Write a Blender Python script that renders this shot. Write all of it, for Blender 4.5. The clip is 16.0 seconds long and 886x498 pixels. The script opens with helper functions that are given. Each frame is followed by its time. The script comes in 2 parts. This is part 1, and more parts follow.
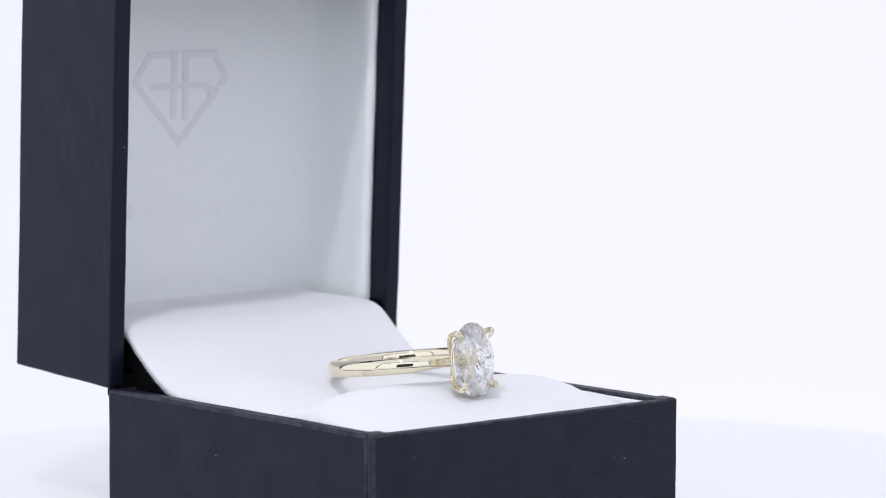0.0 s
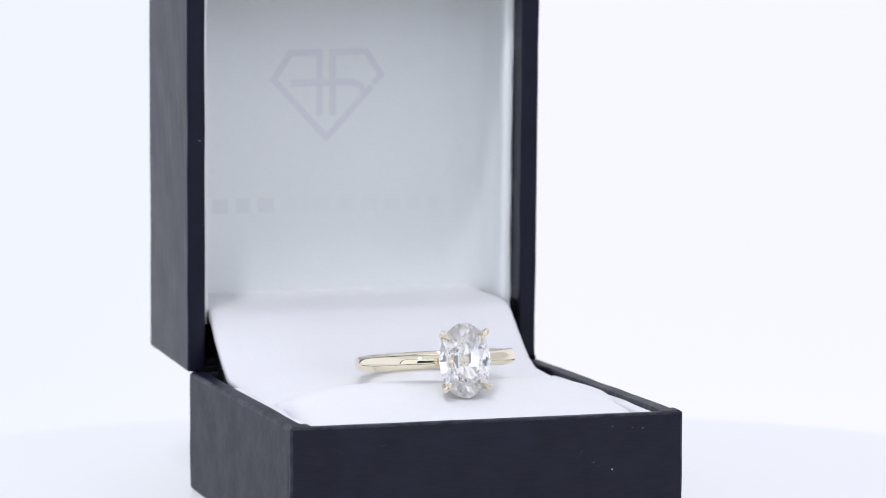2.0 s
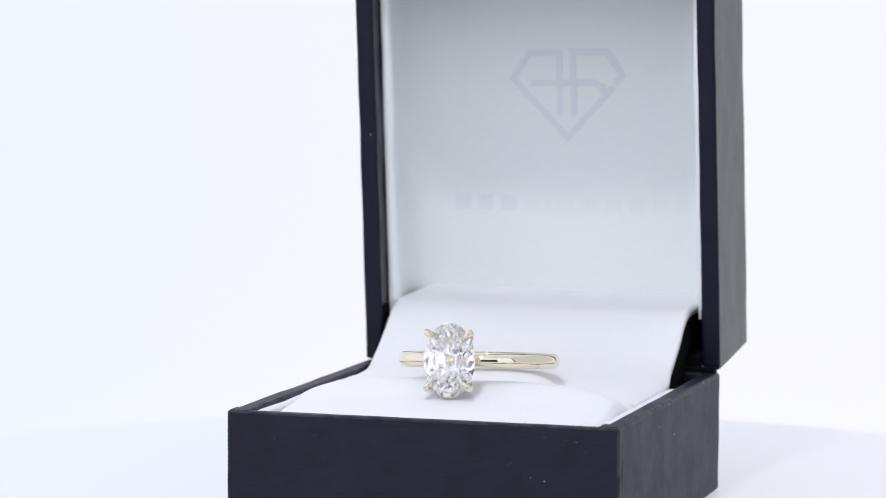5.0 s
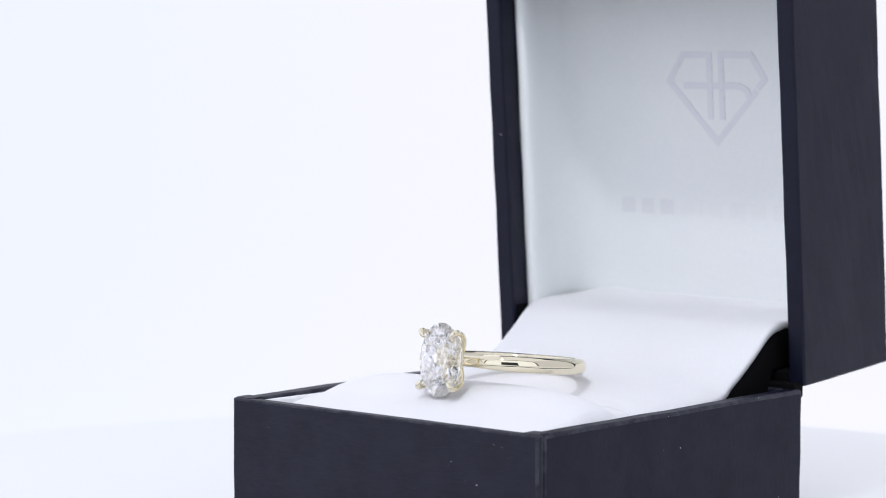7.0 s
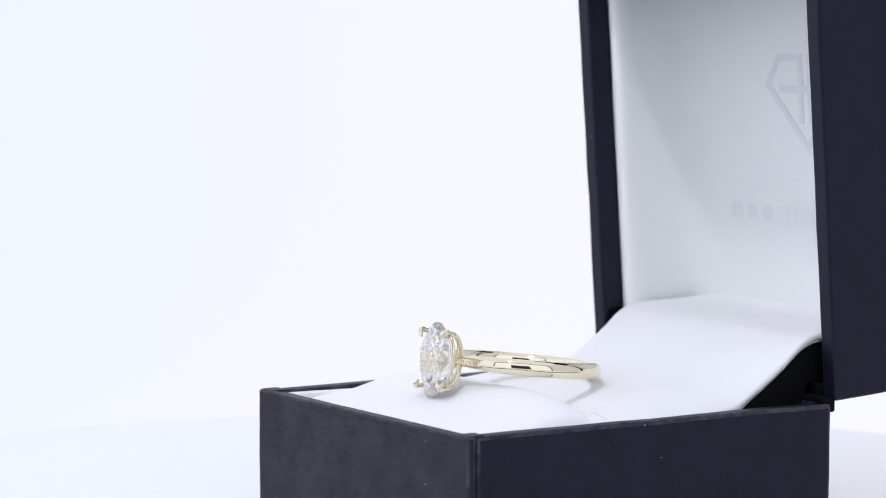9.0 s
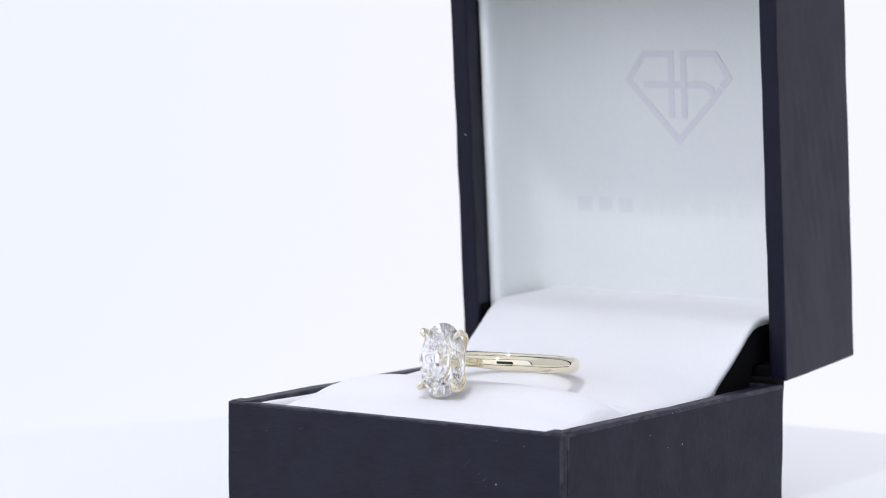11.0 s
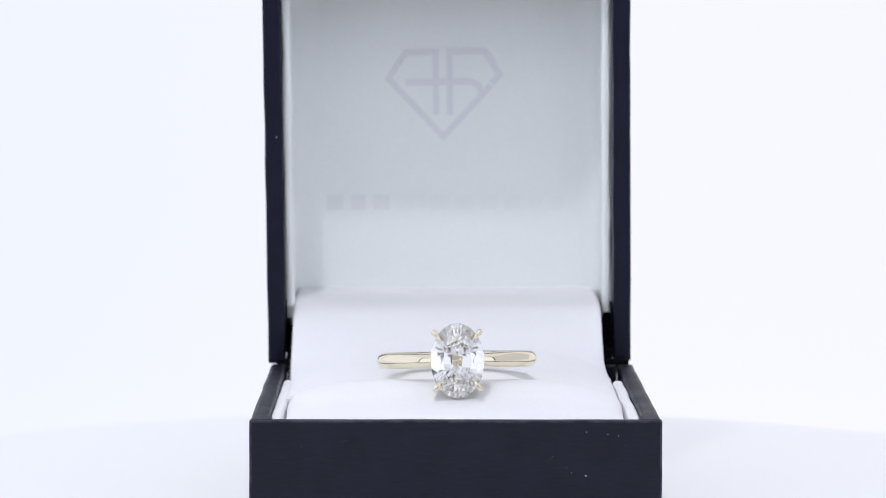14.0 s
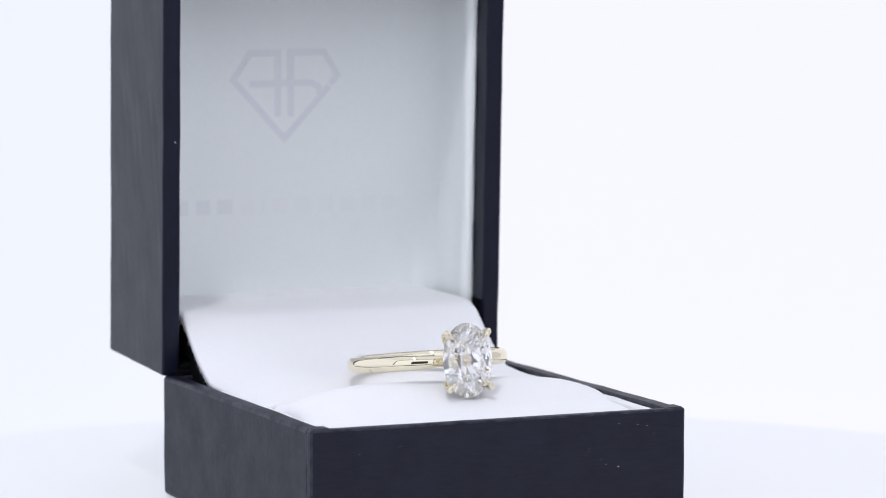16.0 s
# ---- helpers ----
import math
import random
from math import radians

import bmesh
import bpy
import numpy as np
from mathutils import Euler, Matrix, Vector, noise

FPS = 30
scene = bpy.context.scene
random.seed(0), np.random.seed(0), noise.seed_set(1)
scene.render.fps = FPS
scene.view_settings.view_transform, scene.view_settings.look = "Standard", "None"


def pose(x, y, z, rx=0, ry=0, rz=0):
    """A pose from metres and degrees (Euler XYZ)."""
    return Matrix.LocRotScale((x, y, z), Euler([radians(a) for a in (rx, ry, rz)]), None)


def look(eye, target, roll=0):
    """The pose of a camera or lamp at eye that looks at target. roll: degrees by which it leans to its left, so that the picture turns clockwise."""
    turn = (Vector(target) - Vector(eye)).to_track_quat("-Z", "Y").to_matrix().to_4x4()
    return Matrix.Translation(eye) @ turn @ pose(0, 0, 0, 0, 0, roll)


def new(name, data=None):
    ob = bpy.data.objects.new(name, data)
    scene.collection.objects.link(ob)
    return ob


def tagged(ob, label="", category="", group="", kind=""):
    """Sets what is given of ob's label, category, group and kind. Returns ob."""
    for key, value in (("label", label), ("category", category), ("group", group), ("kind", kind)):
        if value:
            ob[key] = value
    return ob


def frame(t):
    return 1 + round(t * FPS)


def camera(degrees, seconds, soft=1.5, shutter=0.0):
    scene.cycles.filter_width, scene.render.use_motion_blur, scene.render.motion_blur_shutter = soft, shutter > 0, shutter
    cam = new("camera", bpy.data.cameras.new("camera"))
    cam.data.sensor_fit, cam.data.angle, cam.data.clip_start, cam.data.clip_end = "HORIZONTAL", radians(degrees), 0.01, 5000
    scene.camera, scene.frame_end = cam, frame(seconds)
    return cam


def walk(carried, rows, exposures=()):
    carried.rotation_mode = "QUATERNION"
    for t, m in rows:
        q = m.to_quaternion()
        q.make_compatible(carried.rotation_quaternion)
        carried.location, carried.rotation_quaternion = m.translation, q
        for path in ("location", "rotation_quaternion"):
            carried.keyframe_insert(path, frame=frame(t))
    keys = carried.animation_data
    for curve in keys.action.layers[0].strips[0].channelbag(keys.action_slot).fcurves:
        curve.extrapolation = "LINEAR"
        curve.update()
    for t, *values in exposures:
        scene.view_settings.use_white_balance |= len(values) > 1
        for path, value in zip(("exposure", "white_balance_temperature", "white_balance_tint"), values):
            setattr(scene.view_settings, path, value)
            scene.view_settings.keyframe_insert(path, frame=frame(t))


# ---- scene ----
MM = 0.001

# ---- camera: on a fixed stand in front of the turntable ----
cam = camera(15.85, 16.0, 1.0)
EYE = (-0.001746, -0.41142, 0.074168)
STAND = pose(*EYE, 90 - 5.184, 0, 0) @ pose(0, 0, 0, 0, 0, 0.078)
walk(cam, [(0, STAND), (16.0, STAND)])
cam.data.dof.use_dof = True
cam.data.dof.focus_distance = 0.412
cam.data.dof.aperture_fstop = 40

# ---- light: a white light tent, its fabric lit from outside, one small LED overhead ----
world = bpy.data.worlds.new("dim_room")
scene.world = world
world.use_nodes = True
world.node_tree.nodes["Background"].inputs["Color"].default_value = (0.30, 0.33, 0.40, 1)
world.node_tree.nodes["Background"].inputs["Strength"].default_value = 0.15
CEILING_GLOW, LEFT_GLOW, RIGHT_GLOW, FRONT_GLOW, BACK_GLOW = 0.81, 0.96, 0.60, 1.04, 0.835
# no lamp: emission added to the turntable so the box throws hardly any shadow
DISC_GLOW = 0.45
lamp = bpy.data.lights.new("led_lamp", "AREA")
lamp.shape, lamp.size, lamp.energy, lamp.color = "DISK", 0.032, 0.55, (0.97, 0.98, 1.03)
lamp_ob = new("led_lamp", lamp)
lamp_ob.matrix_world = look((-0.07, -0.185, 0.42), (0, 0, 0.02))
scene.view_settings.exposure = 0.0
scene.cycles.max_bounces, scene.cycles.transmission_bounces, scene.cycles.glossy_bounces = 28, 24, 16


# ---- materials ----
def material(name, color, rough, metal=0.0, spec=0.5):
    m = bpy.data.materials.new(name)
    m.use_nodes = True
    b = m.node_tree.nodes["Principled BSDF"]
    b.inputs["Base Color"].default_value = (*color, 1)
    b.inputs["Roughness"].default_value = rough
    b.inputs["Metallic"].default_value = metal
    b.inputs["Specular IOR Level"].default_value = spec
    return m, m.node_tree.nodes, m.node_tree.links, b


def textured(name, dark, light, rough, spec=0.5, grain=(4000, 4000, 4000), blotch=120, bump=0.2, dist=0.00003, rough_var=0.1, detail=4):
    """Two scales of colour variation, grain relief and uneven gloss."""
    m, n, l, b = material(name, light, rough, 0, spec)
    co = n.new("ShaderNodeTexCoord")
    mp = n.new("ShaderNodeMapping")
    mp.inputs["Scale"].default_value = grain
    l.new(co.outputs["Object"], mp.inputs["Vector"])
    fine = n.new("ShaderNodeTexNoise")
    fine.inputs["Scale"].default_value = 1.0
    fine.inputs["Detail"].default_value = detail
    l.new(mp.outputs["Vector"], fine.inputs["Vector"])
    big = n.new("ShaderNodeTexNoise")
    big.inputs["Scale"].default_value = blotch
    big.inputs["Detail"].default_value = 3
    l.new(co.outputs["Object"], big.inputs["Vector"])
    mix = n.new("ShaderNodeMath")
    mix.operation = "MULTIPLY_ADD"
    l.new(fine.outputs["Fac"], mix.inputs[0])
    mix.inputs[1].default_value = 0.6
    half = n.new("ShaderNodeMath")
    half.operation = "MULTIPLY"
    half.inputs[1].default_value = 0.4
    l.new(big.outputs["Fac"], half.inputs[0])
    l.new(half.outputs[0], mix.inputs[2])
    ramp = n.new("ShaderNodeValToRGB")
    ramp.color_ramp.elements[0].position, ramp.color_ramp.elements[1].position = 0.3, 0.7
    ramp.color_ramp.elements[0].color, ramp.color_ramp.elements[1].color = (*dark, 1), (*light, 1)
    l.new(mix.outputs[0], ramp.inputs["Fac"])
    l.new(ramp.outputs["Color"], b.inputs["Base Color"])
    rr = n.new("ShaderNodeMapRange")
    rr.inputs["To Min"].default_value, rr.inputs["To Max"].default_value = rough - rough_var, rough + rough_var
    l.new(mix.outputs[0], rr.inputs["Value"])
    l.new(rr.outputs["Result"], b.inputs["Roughness"])
    bp = n.new("ShaderNodeBump")
    bp.inputs["Strength"].default_value, bp.inputs["Distance"].default_value = bump, dist
    l.new(fine.outputs["Fac"], bp.inputs["Height"])
    l.new(bp.outputs["Normal"], b.inputs["Normal"])
    return m


def glowing(name, color, strength):
    m, n, l, b = material(name, (0.12, 0.12, 0.12), 0.9, 0, 0.1)
    b.inputs["Emission Color"].default_value = (*color, 1)
    b.inputs["Emission Strength"].default_value = strength
    return m


def leatherette(name, grain, flecks, rough=0.50, spec=0.27, edge=False, relief=0.22, uneven=0.09):
    """Dark paper-backed leatherette: fine grain, sparse creases, blotches and pale worn edges."""
    dark, light = (0.0050, 0.0058, 0.0150), (0.0088, 0.0098, 0.0235)
    m, n, l, b = material(name, light, rough, 0, spec)
    co = n.new("ShaderNodeTexCoord")

    def noise_at(scale, detail):
        mp = n.new("ShaderNodeMapping")
        mp.inputs["Scale"].default_value = scale
        l.new(co.outputs["Object"], mp.inputs["Vector"])
        t = n.new("ShaderNodeTexNoise")
        t.inputs["Scale"].default_value, t.inputs["Detail"].default_value = 1.0, detail
        l.new(mp.outputs["Vector"], t.inputs["Vector"])
        return t.outputs["Fac"]

    def ranged(value, a, z, lo, hi):
        r = n.new("ShaderNodeMapRange")
        for key, v in zip(("From Min", "From Max", "To Min", "To Max"), (a, z, lo, hi)):
            r.inputs[key].default_value = v
        l.new(value, r.inputs["Value"])
        return r.outputs["Result"]

    def add(a, b2):
        q = n.new("ShaderNodeMath")
        l.new(a, q.inputs[0])
        l.new(b2, q.inputs[1])
        return q.outputs[0]

    fine = noise_at(grain, 5)
    blotch = noise_at((230, 230, 230), 4)
    crease = ranged(noise_at(flecks, 3), 0.60, 0.72, 0.0, 1.0)
    tone = add(ranged(fine, 0.3, 0.7, 0.0, 0.5), ranged(blotch, 0.35, 0.65, 0.0, 0.5))
    mix = n.new("ShaderNodeMix")
    mix.data_type = "RGBA"
    mix.inputs[6].default_value, mix.inputs[7].default_value = (*dark, 1), (*light, 1)
    l.new(tone, mix.inputs[0])
    # broken scuffs, only where the wrapping is folded over an edge
    worn = n.new("ShaderNodeMix")
    worn.data_type = "RGBA"
    worn.inputs[7].default_value = (0.09, 0.093, 0.11, 1)
    l.new(ranged(noise_at((520, 520, 520), 5), 0.38, 0.70, 0.05, 0.5) if edge else ranged(blotch, 0.0, 1.0, 0.0, 0.0), worn.inputs[0])
    l.new(mix.outputs[2], worn.inputs[6])
    l.new(worn.outputs[2], b.inputs["Base Color"])
    l.new(ranged(tone, 0.0, 1.0, rough + uneven, rough - uneven), b.inputs["Roughness"])
    bp = n.new("ShaderNodeBump")
    bp.inputs["Strength"].default_value, bp.inputs["Distance"].default_value = relief, 0.00005
    height = add(fine, crease)
    l.new(height, bp.inputs["Height"])
    l.new(bp.outputs["Normal"], b.inputs["Normal"])
    return m


WRAP_FRONT = leatherette("black_leatherette_crosswise", (700, 700, 3800), (260, 260, 1500), relief=0.32)
WRAP_SIDE = leatherette("black_leatherette_upright", (2600, 2600, 1100), (1500, 1500, 330), 0.47, 0.19, relief=0.11, uneven=0.05)
WRAP_LID = leatherette("black_leatherette_lid", (2200, 2200, 1300), (900, 900, 500), 0.33, 0.18, relief=0.07, uneven=0.03)
WRAP_EDGE = leatherette("scuffed_leatherette_edge", (1500, 1500, 1500), (900, 900, 900), edge=True)
INNER = textured("black_flocked_board", (0.002, 0.002, 0.0025), (0.005, 0.005, 0.006), 0.85, 0.1, (1800, 1800, 1800), 200, 0.3)
PAD = textured("white_velvety_pad", (0.80, 0.80, 0.815), (0.85, 0.85, 0.86), 0.75, 0.25, (3500, 3500, 3500), 90, 0.25, 0.00004)
SATIN = textured("white_satin_paper", (0.845, 0.87, 0.86), (0.88, 0.90, 0.89), 0.5, 0.35, (2200, 2200, 2200), 60, 0.12, 0.00002)
PRINT = textured("silver_grey_print", (0.755, 0.768, 0.795), (0.79, 0.80, 0.825), 0.3, 0.8, (2200, 2200, 2200), 200, 0.1)
PRINT_BAR = textured("grey_print", (0.795, 0.812, 0.822), (0.83, 0.845, 0.852), 0.35, 0.6, (2200, 2200, 2200), 200, 0.1)
PRINT_PALE = textured("pale_silver_print", (0.828, 0.852, 0.845), (0.866, 0.885, 0.876), 0.35, 0.6, (2200, 2200, 2200), 200, 0.1)
DISC = textured("satin_acrylic_added_glow", (0.35, 0.355, 0.36), (0.38, 0.385, 0.39), 0.4, 0.25, (900, 900, 900), 40, 0.05, 0.00002)
# grey base colour plus added emission stands in for bright, shadowless white
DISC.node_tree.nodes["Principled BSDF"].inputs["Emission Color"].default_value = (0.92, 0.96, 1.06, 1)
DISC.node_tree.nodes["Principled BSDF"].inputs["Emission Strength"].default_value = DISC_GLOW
SHEET = textured("white_paper", (0.78, 0.78, 0.79), (0.82, 0.82, 0.83), 0.8, 0.2, (700, 700, 700), 12, 0.05)
FABRIC_TOP = glowing("lit_tent_fabric_top", (0.93, 0.95, 1.09), CEILING_GLOW)
FABRIC_LEFT = glowing("lit_tent_fabric_left", (0.93, 0.95, 1.11), LEFT_GLOW)
FABRIC_RIGHT = glowing("lit_tent_fabric_right", (0.93, 0.95, 1.11), RIGHT_GLOW)
FABRIC_FRONT = glowing("lit_tent_fabric_front", (0.91, 0.955, 1.08), FRONT_GLOW)
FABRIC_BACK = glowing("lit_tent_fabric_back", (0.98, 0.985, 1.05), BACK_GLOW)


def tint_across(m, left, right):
    """Puts bluer light on one side, and soft unevenness, into the backdrop's emission colour."""
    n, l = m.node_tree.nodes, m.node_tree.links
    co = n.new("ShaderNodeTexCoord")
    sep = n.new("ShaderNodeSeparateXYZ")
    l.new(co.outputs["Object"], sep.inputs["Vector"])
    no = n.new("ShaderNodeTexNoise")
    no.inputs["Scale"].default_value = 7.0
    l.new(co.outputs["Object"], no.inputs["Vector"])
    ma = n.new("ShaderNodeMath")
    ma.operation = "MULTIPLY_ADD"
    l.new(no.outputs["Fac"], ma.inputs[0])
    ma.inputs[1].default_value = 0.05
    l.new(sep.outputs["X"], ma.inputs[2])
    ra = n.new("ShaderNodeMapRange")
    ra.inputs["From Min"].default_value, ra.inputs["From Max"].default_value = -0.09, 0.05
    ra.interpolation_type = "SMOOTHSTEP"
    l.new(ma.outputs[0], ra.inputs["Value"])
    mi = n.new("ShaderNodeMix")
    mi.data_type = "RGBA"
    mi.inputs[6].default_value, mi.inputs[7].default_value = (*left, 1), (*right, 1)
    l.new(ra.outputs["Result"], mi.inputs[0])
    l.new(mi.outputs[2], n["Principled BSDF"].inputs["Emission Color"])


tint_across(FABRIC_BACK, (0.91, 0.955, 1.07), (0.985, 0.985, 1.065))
GOLD, gn, gl, gb = material("pale_yellow_gold", (0.86, 0.79, 0.605), 0.035, 1.0)
DIAMOND = bpy.data.materials.new("diamond")
DIAMOND.use_nodes = True
dn, dl = DIAMOND.node_tree.nodes, DIAMOND.node_tree.links
dn.remove(dn["Principled BSDF"])
glass = dn.new("ShaderNodeBsdfGlass")
glass.inputs["IOR"].default_value, glass.inputs["Roughness"].default_value = 2.417, 0.0
glass.inputs["Color"].default_value = (1.0, 1.0, 1.0, 1)
dl.new(glass.outputs["BSDF"], dn["Material Output"].inputs["Surface"])


# ---- building helpers ----
def part(name, bm, mat, parent=None, label="", smooth=False, m=None):
    me = bpy.data.meshes.new(name)
    bm.to_mesh(me)
    bm.free()
    me.materials.append(mat)
    if mat in (WRAP_FRONT, WRAP_SIDE):
        me.materials.append(WRAP_EDGE)
    if smooth:
        me.polygons.foreach_set("use_smooth", [True] * len(me.polygons))
    ob = new(name, me)
    if parent:
        ob.parent = parent
    if m:
        ob.matrix_basis = m
    if label:
        ob["label"] = label
    return ob


def slab(x0, x1, y0, y1, z0, z1, bevel=0.4, cuts=7, wobble=0.06, seed=0.0):
    """A board with rounded, slightly uneven edges; sizes in millimetres."""
    bm = bmesh.new()
    bmesh.ops.create_cube(bm, size=1)
    for v in bm.verts:
        v.co = Vector(((x0 + x1) / 2 + v.co.x * (x1 - x0), (y0 + y1) / 2 + v.co.y * (y1 - y0), (z0 + z1) / 2 + v.co.z * (z1 - z0)))
    if cuts:
        long_edges = [e for e in bm.edges if e.calc_length() > 8]
        bmesh.ops.subdivide_edges(bm, edges=long_edges, cuts=cuts, use_grid_fill=True)
    for v in bm.verts:
        d = noise.noise_vector(v.co * 0.16 + Vector((seed, 3.1 * seed, 1.7)))
        v.co += d * wobble
    bm.normal_update()
    if bevel:
        sharp = [e for e in bm.edges if len(e.link_faces) == 2 and e.calc_face_angle(0) > 0.9]
        bev = bmesh.ops.bevel(bm, geom=sharp, offset=bevel, segments=3, profile=0.6, affect="EDGES")
        for f in bev["faces"]:
            f.material_index = 1
    bmesh.ops.scale(bm, vec=(MM, MM, MM), verts=bm.verts)
    return bm


def interp(table, v):
    xs, ys = [p[0] for p in table], [p[1] for p in table]
    if v <= xs[0]:
        return ys[0]
    for i in range(len(xs) - 1):
        if v <= xs[i + 1]:
            # smooth cubic through the profile points
            h = xs[i + 1] - xs[i]
            t = (v - xs[i]) / h
            m0 = (ys[i + 1] - ys[max(i - 1, 0)]) / (xs[i + 1] - xs[max(i - 1, 0)])
            k = min(i + 2, len(xs) - 1)
            m1 = (ys[k] - ys[i]) / (xs[k] - xs[i])
            return (2 * t**3 - 3 * t**2 + 1) * ys[i] + (t**3 - 2 * t**2 + t) * h * m0 + (3 * t**2 - 2 * t**3) * ys[i + 1] + (t**3 - t**2) * h * m1
    return ys[-1]


def pillow(half, y0, y1, height, floor_z, nx=44, ny=60):
    """A padded block: top height(x, y) in millimetres, sides down to floor_z."""
    bm = bmesh.new()
    rows = []
    for j in range(ny + 1):
        y = y0 + (y1 - y0) * j / ny
        row = []
        for i in range(nx + 1):
            s = -1 + 2 * i / nx
            x = half(y) * math.copysign(1 - (1 - abs(s)) ** 1.5, s)
            row.append(bm.verts.new((x * MM, y * MM, height(x, y) * MM)))
        rows.append(row)
    for j in range(ny):
        for i in range(nx):
            bm.faces.new((rows[j][i], rows[j][i + 1], rows[j + 1][i + 1], rows[j + 1][i]))
    loop = rows[0] + [r[-1] for r in rows[1:]] + rows[-1][-2::-1] + [r[0] for r in rows[-2:0:-1]]
    low = [bm.verts.new((v.co.x, v.co.y, v.co.z - 0.9 * MM if floor_z is None else floor_z * MM)) for v in loop]
    for a in range(len(loop)):
        b = (a + 1) % len(loop)
        bm.faces.new((loop[a], low[a], low[b], loop[b]))
    if floor_z is None:
        under = {tuple(v.co.xy): w for v, w in zip(loop, low)}
        back = [[under.get(tuple(v.co.xy)) or bm.verts.new((v.co.x, v.co.y, v.co.z - 0.9 * MM)) for v in row] for row in rows]
        for j in range(ny):
            for i in range(nx):
                bm.faces.new((back[j][i], back[j + 1][i], back[j + 1][i + 1], back[j][i + 1]))
    else:
        bm.faces.new(low[::-1])
    bmesh.ops.recalc_face_normals(bm, faces=bm.faces)
    return bm


def gusset(s):
    """A thin dark side plate that fills the gap under the sloping cushion."""
    bm = bmesh.new()
    top = [(y, back_height(s * 22.2, y) - 1.2) for y in (29, 30.5, 32, 34, 36, 38, 40, 42, 45, 50, 56)]
    outline = [(29, 9.0)] + top + [(56, 20.5), (41.5, 18.8), (40.0, 15.0), (40.0, 9.0)]
    faces = [[bm.verts.new((s * x * MM, y * MM, z * MM)) for y, z in outline] for x in ((20.5, 21.1) if s > 0 else (21.3, 22.0))]
    bm.faces.new(faces[0])
    bm.faces.new(faces[1][::-1])
    for a in range(len(outline)):
        b = (a + 1) % len(outline)
        bm.faces.new((faces[0][a], faces[1][a], faces[1][b], faces[0][b]))
    bmesh.ops.recalc_face_normals(bm, faces=bm.faces)
    return bm


def tube(path, radii, n=12, cap=True):
    """A tube along points (mm) with a radius at each; ends closed by domes."""
    bm = bmesh.new()
    rings = []
    pts = [Vector(p) for p in path]
    side = None
    for i, p in enumerate(pts):
        d = (pts[min(i + 1, len(pts) - 1)] - pts[max(i - 1, 0)]).normalized()
        side = (side - d * side.dot(d)).normalized() if side else d.orthogonal().normalized()
        up = d.cross(side)
        rings.append([bm.verts.new((p + radii[i] * (math.cos(a) * side + math.sin(a) * up)) * MM) for a in (2 * math.pi * k / n for k in range(n))])
    for a, b in zip(rings, rings[1:]):
        for k in range(n):
            bm.faces.new((a[k], a[(k + 1) % n], b[(k + 1) % n], b[k]))
    if cap:
        bm.faces.new(rings[0][::-1])
        bm.faces.new(rings[-1])
    bmesh.ops.recalc_face_normals(bm, faces=bm.faces)
    return bm


# ---- the tent ----
def sheet(name, quad, mat, label, thick=0.004):
    bm = bmesh.new()
    f = bm.faces.new([bm.verts.new(p) for p in quad])
    bm.normal_update()
    n = f.normal.copy()
    r = bmesh.ops.extrude_face_region(bm, geom=[f])
    for v in [g for g in r["geom"] if isinstance(g, bmesh.types.BMVert)]:
        v.co -= n * thick
    bmesh.ops.recalc_face_normals(bm, faces=bm.faces)
    return tagged(part(name, bm, mat), label, "light tent", kind="structure")


TW, TB, TF, TH, FLOOR = 0.42, 0.42, -0.395, 0.50, -0.016
sheet("floor", [(-TW, TF - 0.06, FLOOR), (TW, TF - 0.06, FLOOR), (TW, TB, FLOOR), (-TW, TB, FLOOR)], SHEET, "white paper floor of the light tent")
sheet("ceiling", [(-TW, TF, TH), (-TW, TB, TH), (TW, TB, TH), (TW, TF, TH)], FABRIC_TOP, "white glowing fabric roof of the light tent")
sheet("wall_left", [(-TW, TF, FLOOR), (-TW, TB, FLOOR), (-TW, TB, TH), (-TW, TF, TH)], FABRIC_LEFT, "white lit fabric side of the light tent")
sheet("wall_right", [(TW, TB, FLOOR), (TW, TF, FLOOR), (TW, TF, TH), (TW, TB, TH)], FABRIC_RIGHT, "white lit fabric side of the light tent")
HX, HZ1, FT, FX = 0.105, 0.185, 0.43, 0.39
sheet("wall_front_1", [(-FX, TF, FLOOR), (-FX, TF, FT), (-HX, TF, FT), (-HX, TF, FLOOR)], FABRIC_FRONT, "white lit fabric front of the light tent")
sheet("wall_front_2", [(HX, TF, FLOOR), (HX, TF, FT), (FX, TF, FT), (FX, TF, FLOOR)], FABRIC_FRONT, "white lit fabric front of the light tent")
sheet("wall_front_3", [(-HX, TF, HZ1), (-HX, TF, FT), (HX, TF, FT), (HX, TF, HZ1)], FABRIC_FRONT, "white lit fabric front above the camera opening")


def backdrop():
    """A white sheet that sweeps up from the floor in one curve."""
    bm = bmesh.new()
    prof = [(0.13, FLOOR + 0.001)]
    for k in range(13):
        a = math.pi / 2 * k / 12
        prof.append((0.22 + 0.16 * math.sin(a), FLOOR + 0.001 + 0.16 * (1 - math.cos(a))))
    prof.append((0.38, TH - 0.002))
    prev = None
    for y, z in prof:
        row = [bm.verts.new((x, y, z)) for x in (-TW + 0.004, 0, TW - 0.004)]
        if prev:
            for i in range(2):
                bm.faces.new((prev[i], prev[i + 1], row[i + 1], row[i]))
        prev = row
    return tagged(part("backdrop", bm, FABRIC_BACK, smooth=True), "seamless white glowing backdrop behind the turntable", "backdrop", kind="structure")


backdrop()


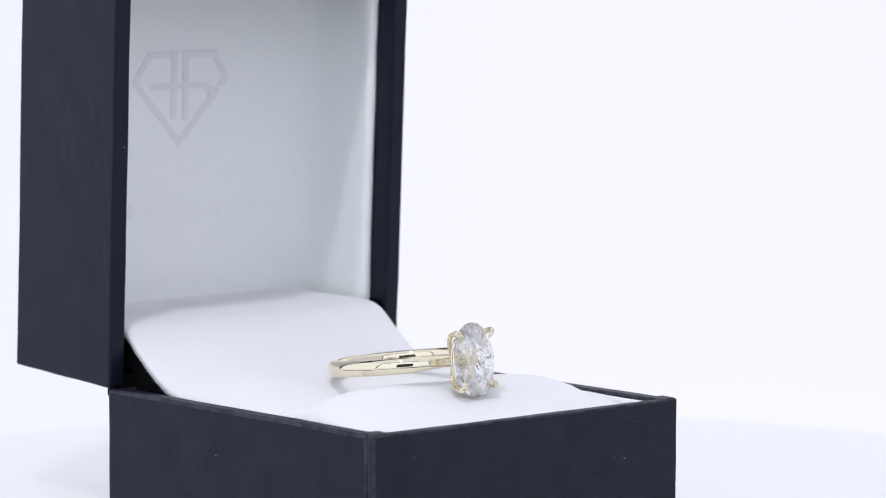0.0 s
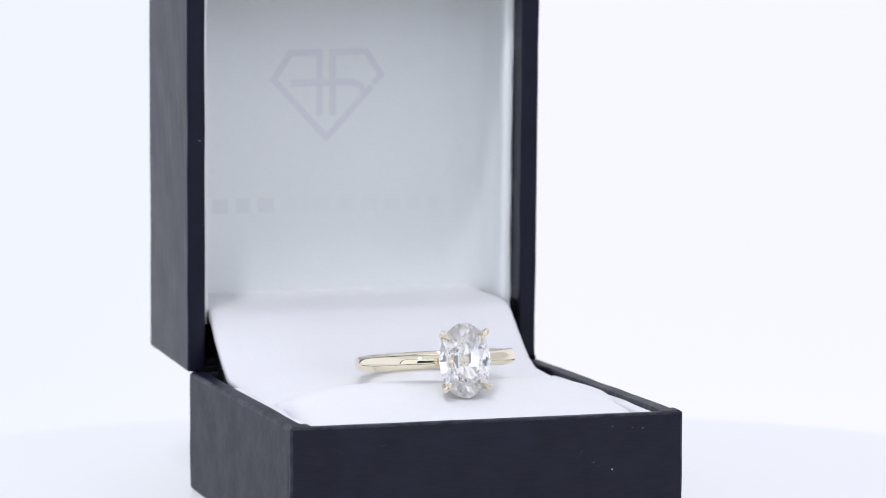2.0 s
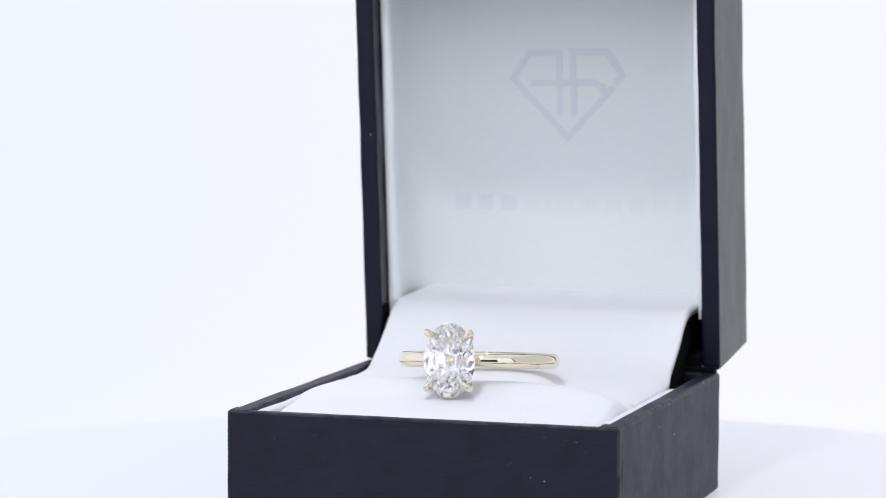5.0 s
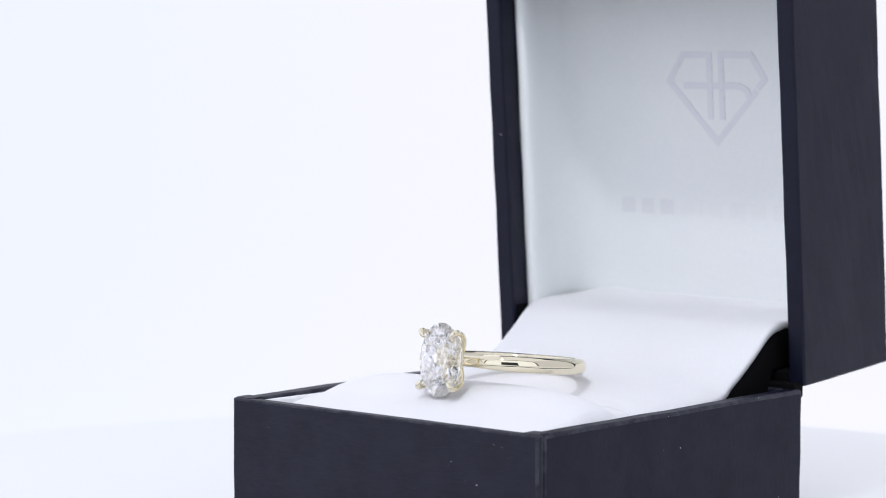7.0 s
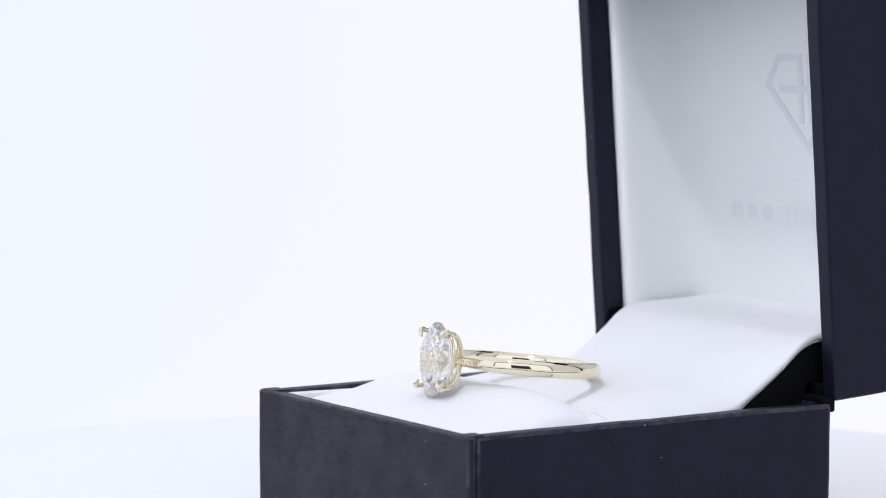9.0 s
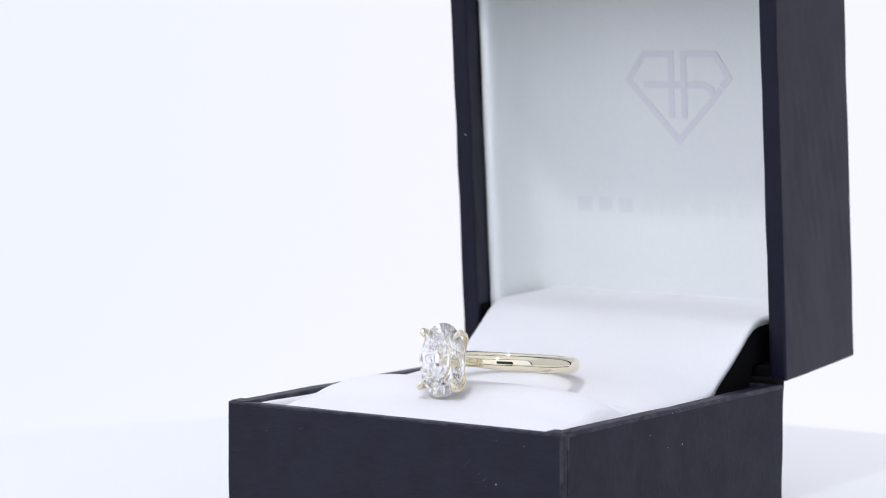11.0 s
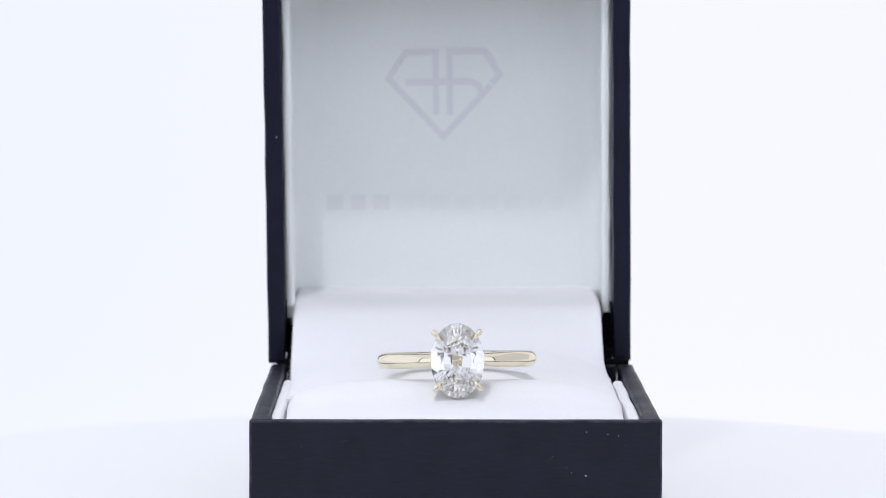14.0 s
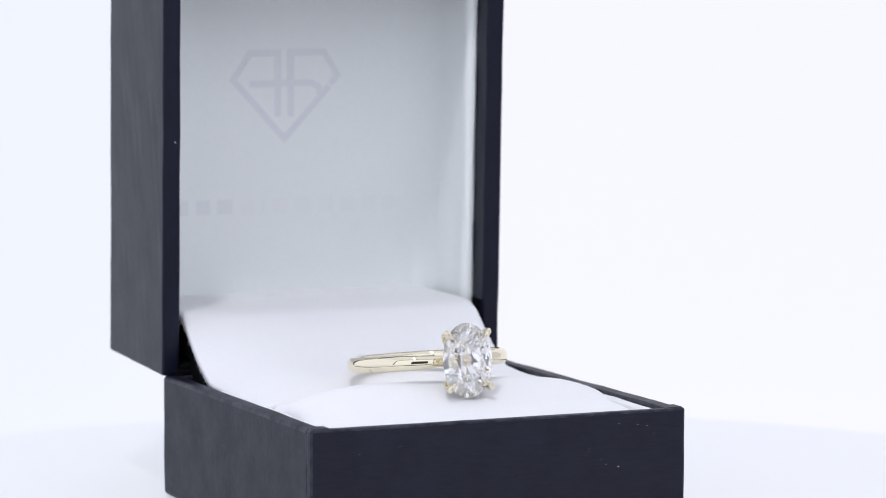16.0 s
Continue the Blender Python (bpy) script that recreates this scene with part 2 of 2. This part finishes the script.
# ---- turntable ----
def lathe(profile, n=128):
    bm = bmesh.new()
    rings = [[bm.verts.new((r * math.cos(2 * math.pi * k / n) * MM, r * math.sin(2 * math.pi * k / n) * MM, z * MM)) for k in range(n)] for r, z in profile]
    for a, b in zip(rings, rings[1:]):
        for k in range(n):
            bm.faces.new((a[k], a[(k + 1) % n], b[(k + 1) % n], b[k]))
    bm.faces.new(rings[0][::-1])
    bm.faces.new(rings[-1])
    bmesh.ops.recalc_face_normals(bm, faces=bm.faces)
    return bm


def make_turntable():
    t = tagged(new("turntable"), "round white satin turntable, given a glow of its own, that carries the ring box", "turntable")
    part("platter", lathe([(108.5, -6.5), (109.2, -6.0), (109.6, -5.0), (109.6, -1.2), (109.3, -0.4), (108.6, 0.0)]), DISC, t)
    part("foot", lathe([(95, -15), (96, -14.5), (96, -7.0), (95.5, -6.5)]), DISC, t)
    return t


# ---- the ring box ----
W2, Y0, Y1, H = 26.0, -14.86, 41.7, 16.55


def make_base(box):
    base = part("base", slab(-W2 + 0.5, W2 - 0.5, Y0 + 0.5, Y1 - 0.4, 0.0, 1.6, 0.2), WRAP_SIDE, box, "black leatherette-wrapped lower half of the box")
    part("front_panel", slab(-W2, W2, Y0, Y0 + 1.25, 0.05, H, 0.33, 9, 0.09, 1.0), WRAP_FRONT, base)
    part("front_board", slab(-W2 + 2.4, W2 - 2.4, Y0 + 1.2, Y0 + 2.3, 1.0, H - 0.15, 0.3, 9, 0.05, 2.0), WRAP_FRONT, base)
    for k, s in enumerate((-1, 1)):
        a, b = sorted((s * W2 - s * 0.08, s * (W2 - 2.4)))
        part("side_panel", slab(a, b, Y0 + 1.38, Y1, 0.05, H + 0.02, 0.55, 9, 0.12, 3.0 + k), WRAP_SIDE, base)
    part("back_panel", slab(-W2 + 2.45, W2 - 2.45, Y1 - 1.25, Y1 - 0.05, 0.05, H, 0.4, 9, 0.08, 5.0), WRAP_FRONT, base)
    # a wrapping fold at each front corner
    for s in (-1, 1):
        part("corner_fold", slab(min(s * 25.7, s * 23.2), max(s * 25.7, s * 23.2), Y0 + 0.35, Y0 + 2.6, H - 0.5, H + 0.14, 0.12, 3, 0.12, 6.0 + s), WRAP_FRONT, base)
    for s in (-1, 1):
        a, b = sorted((s * 23.55, s * 22.1))
        part("side_lining", slab(a, b, Y0 + 2.4, 27.0, 2.0, H - 0.4, 0.6, 9, 0.25, 8.0 + s), PAD, base, "white folded lining strip")
    part("hinge_strip", slab(-25.2, 25.3, Y1 - 0.9, Y1 + 1.2, H - 1.2, H + 0.75, 0.3, 5, 0.05, 9.0), INNER, base, "black flexible hinge strip")
    return base


LID = pose(-0.28 * MM, 41.71 * MM, 16.85 * MM, 3.53, -0.76, 1.93)
LD, LH, LW = 21.6, 56.5, 26.0


def lining_shell():
    """White U-shaped lining of the lid with soft inner corners."""
    bm = bmesh.new()
    xi, yb, r = 22.95, 19.35, 5.5
    prof = [(-xi - 0.3, 3.4), (-xi + 0.35, 3.4), (-xi + 0.75, 3.7), (-xi + 0.85, 4.4), (-xi + 0.75, 5.6), (-xi + 0.4, 7.4), (-xi + 0.1, 9.5), (-xi, 11.5)]
    for k in range(13):
        a = math.pi / 2 * k / 12
        prof.append((-xi + r - r * math.cos(a), yb - r + r * math.sin(a)))
    prof += [(-p[0], p[1]) for p in prof[::-1]]
    out = [(math.copysign(min(abs(x) + 0.45, xi + 0.4), x), y + (0.0 if y < 6 else 0.4)) for x, y in prof]
    loop = prof + out[::-1]
    n = 14
    rings = []
    for j in range(n + 1):
        ring = []
        for x, y in loop:
            z0 = 6.2 - 3.4 * min(1, max(0, (y - 7) / 9))
            z = z0 + (LH - 2.6 - z0) * j / n
            ring.append(bm.verts.new(((x + 0.12 * noise.noise((x, y * 0.2, z * 0.12))) * MM, y * MM, z * MM)))
        rings.append(ring)
    for a, b in zip(rings, rings[1:]):
        for k in range(len(loop)):
            q = (k + 1) % len(loop)
            bm.faces.new((a[k], a[q], b[q], b[k]))
    bmesh.ops.recalc_face_normals(bm, faces=bm.faces)
    return bm


def stroke(points, width, thick=0.05):
    """A flat printed stroke along (x, z) points in the lining's plane."""
    bm = bmesh.new()
    left, right = [], []
    pts = [Vector(p) for p in points]
    for i, p in enumerate(pts):
        d0 = (p - pts[i - 1]).normalized() if i else None
        d1 = (pts[i + 1] - p).normalized() if i + 1 < len(pts) else None
        d = ((d0 or d1) + (d1 or d0)).normalized()
        nrm = Vector((-d.y, d.x))
        w = width / 2 / max(0.4, nrm.dot(Vector((-(d1 or d0).y, (d1 or d0).x))))
        left.append(p + nrm * w)
        right.append(p - nrm * w)
    front = [[bm.verts.new((q.x * MM, -thick * MM, q.y * MM)) for q in s] for s in (left, right)]
    back = [[bm.verts.new((q.x * MM, 0, q.y * MM)) for q in s] for s in (left, right)]
    for i in range(len(pts) - 1):
        bm.faces.new((front[0][i], front[0][i + 1], front[1][i + 1], front[1][i]))
        bm.faces.new((front[0][i], back[0][i], back[0][i + 1], front[0][i + 1]))
        bm.faces.new((front[1][i], front[1][i + 1], back[1][i + 1], back[1][i]))
    bmesh.ops.recalc_face_normals(bm, faces=bm.faces)
    return bm


def make_lid(box):
    lid = part("lid", slab(-LW + 2.58, LW - 2.58, LD - 1.6, LD - 0.03, 0.05, LH, 0.3, 9, 0.05, 11.0), WRAP_LID, box, "black leatherette-wrapped open lid", m=LID)
    for k, s in enumerate((-1, 1)):
        a, b = sorted((s * LW, s * (LW - 2.55)))
        part("side_panel", slab(a, b, 0, LD, 0.1 - 0.5 * k, LH - 0.05, 0.42, 9, 0.1, 12.0 + k), WRAP_LID, lid)
    part("top_panel", slab(-LW + 2.6, LW - 2.6, 0, LD - 1.65, LH - 2.4, LH, 0.35, 9, 0.08, 14.0), WRAP_LID, lid)
    part("hinge_panel", slab(-LW + 2.6, LW - 2.6, 0.3, LD - 1.65, 0, 1.5, 0.3, 9, 0.05, 15.0), INNER, lid)
    lining = part("lining", lining_shell(), SATIN, lid, "soft white satin lining", smooth=True, m=pose(0.05 * MM, 0, 0))
    for s in (-1, 1):
        a, b = sorted((s * 23.48, s * 23.3))
        part("inner_board", slab(a, b, 0.9, 17.5, 1.5, 7.9, 0.2, 3, 0.1, 16.0 + s), INNER, lid, "dark inner board by the hinge")
    face = 19.32
    # the emblem: an outlined gem drawn in plain strokes
    cx, zt, size = 0.45, 30.3, 0.93
    shapes = [[(-1.3, 13.4), (-6.3, 13.4), (-9.1, 9.3), (-0.4, -0.1), (7.2, 8.0)],
              [(-1.55, 13.9), (-1.55, 3.4)],
              [(0.65, 3.4), (0.65, 13.4), (6.2, 13.4), (8.6, 9.7), (7.3, 8.3)],
              [(-6.4, 8.6), (4.0, 8.6), (5.4, 7.9), (5.6, 6.9)]]
    for k, pts in enumerate(shapes):
        part("emblem_stroke", stroke([(cx + size * x, zt + size * z) for x, z in pts], 0.95, 0.04 + 0.015 * k), PRINT, lining, "grey printed line of the emblem", m=pose(0, face * MM, 0))
    # a row of plain bars below it
    x = -17.3
    for k, w in enumerate((2.4, 2.2, 2.4, 2.2, 0.6, 2.4, 2.6, 2.5, 2.3, 2.2, 1.9)):
        m = PRINT_BAR if k < 3 else PRINT_PALE
        part("printed_bar", stroke([(x, 20.6 - 0.05 * k), (x + w, 20.6 - 0.05 * k)], 2.2), m, lining, "small printed bar", m=pose(0, face * MM, 0))
        x += w + 1.14
    return lid


FRONT_PROFILE = [(-12.7, 15.4), (-11.5, 16.1), (-8, 16.8), (-5, 17.3), (-3, 17.75), (-1.5, 18.3), (0, 18.85), (1.5, 19.2), (3, 19.32), (5, 19.1), (7, 18.3), (8.5, 16.8), (9.3, 15.0), (9.6, 13.2)]
BACK_PROFILE = [(9.4, 13.4), (9.8, 15.4), (11, 16.5), (13, 17.4), (16, 18.1), (18, 18.4), (20.5, 18.6), (26, 19.1), (30, 19.9), (36, 22.3), (42, 24.4), (46, 24.8), (50, 24.75), (55, 24.7), (58, 24.8), (59.5, 25.05), (60.5, 25.5), (61.6, 26.3)]
EDGE_PROFILE = [(9.4, 16.0), (9.9, 16.15), (11.5, 16.25), (15, 16.3), (21, 16.35), (27, 16.5), (30.3, 16.9), (32.4, 18.0), (35, 19.6), (38.3, 22.0), (41, 24.2), (42.8, 25.1), (45, 25.4), (50, 25.5), (55, 25.6), (58, 25.7), (59.5, 25.9), (60.5, 26.3), (61.6, 27.0)]


def front_half(y):
    return 21.8


def back_half(y):
    return 22.1 + 0.35 * min(1, max(0, (y - 25) / 7))


def flank(x):
    """0 where the ring slot is open, 1 towards the sides where the two cushions meet."""
    w = min(1.0, max(0.0, (abs(x) - 11.5) / 6))
    return w * w * (3 - 2 * w)


def saddle(x):
    return 16.2 + 0.15 * max(0.0, 22 - abs(x))


def front_height(x, y):
    fade = min(1.0, max(0.45, (y + 14) / 17))
    z = interp(FRONT_PROFILE, y) - 2.35 * fade * (abs(x) / 21.5) ** 4.7
    w = flank(x)
    if y > 3:
        z = z * (1 - w) + w * max(z, saddle(x))
    return z - 0.8 * max(0, (abs(x) - 21.0) / 0.8) ** 2 + 0.08 * noise.noise((x * 0.2, y * 0.2, 1))


def back_height(x, y):
    e = min(1, max(0, (abs(x) - 12) / 10)) ** 2
    rear = y - 0.034 * x * min(1, max(0, (y - 48) / 8))
    z = interp(BACK_PROFILE, rear) * (1 - e) + interp(EDGE_PROFILE, rear + 0.04 * x * min(1, max(0, (52 - y) / 6))) * e
    w = flank(x) * min(1, max(0, (19 - y) / 7))
    z = z * (1 - w) + w * max(z, saddle(x))
    return z - 0.3 * max(0, (abs(x) - back_half(y) + 0.7) / 0.7) ** 2 + 0.08 * noise.noise((x * 0.2, y * 0.2, 4))


def make_cushion(box):
    part("front_cushion", pillow(front_half, -12.5, 9.6, front_height, 2.0), PAD, box, "white velvety front cushion", smooth=True)
    slope = pillow(back_half, 9.4, 61.6, back_height, None, 44, 100)
    for v in slope.verts:
        # cut a little short on one side, beside the hinge
        v.co.x -= 0.9 * MM * min(1, max(0, (v.co.y / MM - 27) / 5)) * max(0, v.co.x / (22 * MM)) ** 4
    back = part("back_cushion", slope, PAD, box, "white velvety cushion that slopes up into the lid", smooth=True, m=pose(-0.25 * MM, 0, 0))
    part("cushion_base", slab(-23.4, 23.4, -12.4, 33.0, 2.0, 14.2, 0.4, 7, 0.1, 21.0), PAD, box, "white base under the cushions")
    for s in (-1, 1):
        part("frayed_edge", frayed_edge(s), PAD, back, "loose white fibres of the cut edge")
        part("hinge_gusset", gusset(s), INNER, box, "black gusset below the sloping cushion")


def add_lint(box):
    """Lint, dust and scratches on the leatherette, where it has caught them."""
    front = [(16.37, 9.5, 0.08), (21.5, 13.4, 0.035), (-19.5, 13.2, 0.03), (16.4, 15.0, 0.035), (19.1, 14.8, 0.04), (20.5, 14.6, 0.035), (-20.6, 11.3, 0.035), (12.2, 12.0, 0.03), (14.6, 9.9, 0.03), (13.9, 10.5, 0.03)]
    right = [(11.7, 16.1, 0.06), (14.3, 11.75, 0.06), (10.7, 11.8, 0.045), (8.8, 10.0, 0.04), (6.2, 13.85, 0.045), (31.5, 16.4, 0.06), (36.4, 2.6, 0.04)]
    left = [(17.3, 10.3, 0.055), (18.8, 5.6, 0.04), (33.4, 5.9, 0.035), (-10.5, 12.8, 0.03)]
    spots = [((x, Y0 - 0.01, z), (1.3, 0.4, 0.8), r) for x, z, r in front]
    spots += [((s * (W2 - 0.07), y, z), (0.4, 1.2, 0.9), r) for s, side in ((1, right), (-1, left)) for y, z, r in side]
    spots.append(((-24.9, 38.8, 49.2), (1.0, 0.5, 1.0), 0.07))
    for place, shape, r in spots:
        bm = bmesh.new()
        bmesh.ops.create_icosphere(bm, subdivisions=1, radius=r * MM)
        bmesh.ops.scale(bm, vec=shape, verts=bm.verts)
        part("lint_speck", bm, PAD, box, "tiny white lint speck", m=pose(*(c * MM for c in place)))
    for x, z, length, lean in ((12.0, 11.65, 1.3, 48), (13.8, 10.6, 0.6, 40), (-14.0, 13.9, 0.9, 12)):
        scratch = slab(-length / 2, length / 2, -0.03, 0.03, -0.022, 0.022, 0, 0, 0)
        part("scratch", scratch, WRAP_EDGE, box, "fine pale scratch", m=pose(x * MM, (Y0 - 0.03) * MM, z * MM, 0, -lean, 0))


def frayed_edge(s):
    """Short loose fibres along the cut edge of the sloping cushion, beside the gusset."""
    bm = bmesh.new()
    rng = random.Random(31 + s)
    for k in range(170):
        y = 29.6 + 13.6 * k / 170 + rng.uniform(-0.06, 0.06)
        x = s * (22.15 + rng.uniform(-0.1, 0.1)) - (0.85 if s > 0 else 0)
        root = Vector((x - 0.25, y, back_height(x, y) - rng.uniform(0.25, 0.8)))
        tip = root + Vector((s * rng.uniform(0.05, 0.35), rng.uniform(-0.25, 0.35), -rng.uniform(0.05, 0.5)))
        w = rng.uniform(0.03, 0.07)
        ring = [bm.verts.new((root + Vector(d) * w) * MM) for d in ((0, 1, 0), (0, -0.5, 0.8), (0, -0.5, -0.8))]
        end = bm.verts.new(tip * MM)
        bm.faces.new(ring)
        for a in range(3):
            bm.faces.new((ring[a], end, ring[(a + 1) % 3]))
    bmesh.ops.recalc_face_normals(bm, faces=bm.faces)
    return bm


def make_ring_box():
    box = tagged(new("ring_box"), "open black leatherette ring box with white padding on the turntable", "ring box")
    make_base(box)
    make_cushion(box)
    make_lid(box)
    add_lint(box)
    return box


# ---- the ring ----
RING = pose(0.15 * MM, 9.9 * MM, 21.15 * MM, -6.5, -1.2, 0)
RO = 10.72


def band_mesh():
    """D-shaped band, slimmer towards the head at -y."""
    bm = bmesh.new()
    n, rings = 160, []
    for i in range(n):
        a = 2 * math.pi * i / n
        near = max(0.0, -math.sin(a)) ** 8
        half = 1.06 - 0.36 * near
        th = 1.65 - 0.2 * near
        ring = []
        for k in range(20):
            b = 2 * math.pi * k / 20
            c, s = math.cos(b), math.sin(b)
            sup = lambda v, e: math.copysign(abs(v) ** e, v)
            u = sup(c, 0.95) if c > 0 else sup(c, 0.5)
            w = sup(s, 0.9)
            r = RO - 0.7 * near - th / 2 + u * th / 2
            ring.append(bm.verts.new((r * math.cos(a) * MM, r * math.sin(a) * MM, w * half * MM)))
        rings.append(ring)
    for i in range(n):
        a, b = rings[i], rings[(i + 1) % n]
        for k in range(20):
            bm.faces.new((a[k], b[k], b[(k + 1) % 20], a[(k + 1) % 20]))
    bmesh.ops.recalc_face_normals(bm, faces=bm.faces)
    return bm


SA, SB, SY = 3.46, 4.86, -13.4  # half width, half height, girdle plane from the ring's centre


def diamond_mesh():
    """Oval brilliant, table towards -y, with a short keel instead of a point."""
    rt, crown, pav, gird = 0.56, 1.05, 2.96, 0.12
    rm, rn = 0.80, 0.27
    keel = 1.45
    c8 = math.cos(math.pi / 8)
    bm = bmesh.new()

    def v(r, deg, h, k=0.0):
        a = math.radians(deg)
        return bm.verts.new((SA * r * math.sin(a) * MM, (SY - h) * MM, (SB * r + k * (1 - r)) * math.cos(a) * MM))

    def low(r):
        return -gird - pav * (1 - r)

    T = [v(rt, 45 * k, crown) for k in range(8)]
    M = [v(rm, 45 * k + 22.5, crown * (1 - rm * c8) / (1 - rt)) for k in range(8)]
    G = [v(1, 11.25 * k, 0) for k in range(32)]
    L = [v(1, 11.25 * k, -gird) for k in range(32)]
    N = [v(rn, 45 * k + 22.5, low(rn * c8), keel) for k in range(8)]
    rng = random.Random(5)
    for q in N + M:
        q.co += Vector([rng.uniform(-0.05, 0.05) * MM for _ in range(3)])
    C = [bm.verts.new((0, (SY + gird + pav) * MM, keel * z * MM)) for z in (1, 0.33, -0.33, -1)]
    bm.faces.new(T)
    for k in range(8):
        q, p = (k + 1) % 8, (k - 1) % 8
        g = 4 * k
        bm.faces.new((T[k], T[q], M[k]))
        bm.faces.new((T[k], M[k], G[g], M[p]))
        for i in range(4):
            bm.faces.new((M[k], G[g + i], G[(g + i + 1) % 32]))
        # pavilion: a kite-shaped main towards each girdle point, lower halves between them
        bm.faces.new((N[p], N[k], L[g]))
        for i in range(4):
            bm.faces.new((N[k], L[g + i], L[(g + i + 1) % 32]))
    # the keel joins the inner ring
    bm.faces.new((C[0], N[7], N[0]))
    bm.faces.new((C[0], N[0], C[1]))
    bm.faces.new((C[1], N[0], N[1]))
    bm.faces.new((C[1], N[1], N[2], C[2]))
    bm.faces.new((C[2], N[2], N[3]))
    bm.faces.new((C[2], N[3], C[3]))
    bm.faces.new((C[3], N[3], N[4]))
    bm.faces.new((C[3], N[4], C[2]))
    bm.faces.new((C[2], N[4], N[5]))
    bm.faces.new((C[2], N[5], N[6], C[1]))
    bm.faces.new((C[1], N[6], N[7]))
    bm.faces.new((C[1], N[7], C[0]))
    for k in range(32):
        bm.faces.new((G[k], G[(k + 1) % 32], L[(k + 1) % 32], L[k]))
    bmesh.ops.recalc_face_normals(bm, faces=bm.faces)
    return bm


def bez(p, n=14):
    a, b, c, d = (Vector(q) for q in p)
    return [(1 - t) ** 3 * a + 3 * (1 - t) ** 2 * t * b + 3 * (1 - t) * t * t * c + t**3 * d for t in (k / n for k in range(n + 1))]


def make_ring():
    ring = tagged(new("diamond_ring"), "pale yellow gold solitaire ring with an oval diamond on the cushion", "ring")
    part("band", band_mesh(), GOLD, ring, "polished pale gold band", smooth=True)
    stone = part("diamond", diamond_mesh(), DIAMOND, ring, "clear oval brilliant-cut diamond")
    head = part("basket", tube(bez([(-0.9, -9.6, 0), (-0.4, -10.0, 0), (0.4, -10.0, 0), (0.9, -9.6, 0)]), [0.4] * 15), GOLD, ring, "four-claw gold basket", smooth=True)
    for sx in (-1, 1):
        for sz in (-1, 1):
            px, pz = sx * 2.8, sz * 3.52
            pts = bez([(sx * 0.3, -9.8, sz * 0.3), (sx * 1.2, -10.3, sz * 1.5), (px * 1.0, -11.4, pz * 1.0), (px * 1.02, SY, pz * 1.02)])
            pts += bez([(px * 1.04, SY - 0.15, pz * 1.04), (px * 1.08, SY - 0.7, pz * 1.07), (px * 0.98, SY - 0.95, pz * 0.98), (px * 0.76, SY - 0.82, pz * 0.78)], 8)
            rr = [0.40 - 0.07 * k / 14 for k in range(15)] + [0.35, 0.37, 0.39, 0.40, 0.39, 0.36, 0.31, 0.24, 0.12]
            part("prong", tube(pts, rr), GOLD, head, smooth=True)
    neck = [(0, y, 0) for y in (-9.3, -9.7, -10.1, -10.5, -10.9)]
    part("collar", tube(neck, [0.95, 0.8, 0.62, 0.6, 0.7], 16), GOLD, head, "small gold collar between band and basket", smooth=True)
    # slim gallery rail below the girdle
    rail = [(SA * 0.80 * math.sin(a), SY + 1.15, SB * 0.80 * math.cos(a)) for a in (2 * math.pi * k / 40 for k in range(41))]
    part("gallery_rail", tube(rail, [0.2] * 41, 10, False), GOLD, head, smooth=True)
    return ring


turntable = make_turntable()
ring_box = make_ring_box()
diamond_ring = make_ring()


# ---- the turn: steady, then back the same way ----
def angle(t):
    return -61.25 + 11.68 * math.sqrt((t - 8.73) ** 2 + 0.02)


def motions():
    times = [0.25 * k for k in range(34)] + [8.45, 8.6, 8.73, 8.86, 9.0] + [9.25 + 0.25 * k for k in range(28)]
    for thing, place in ((turntable, pose(0, 0, 0)), (ring_box, pose(-0.19 * MM, 0, 0)), (diamond_ring, RING)):
        walk(thing, [(t, pose(0, 0, 0, 0, 0, angle(t)) @ place) for t in times])


motions()
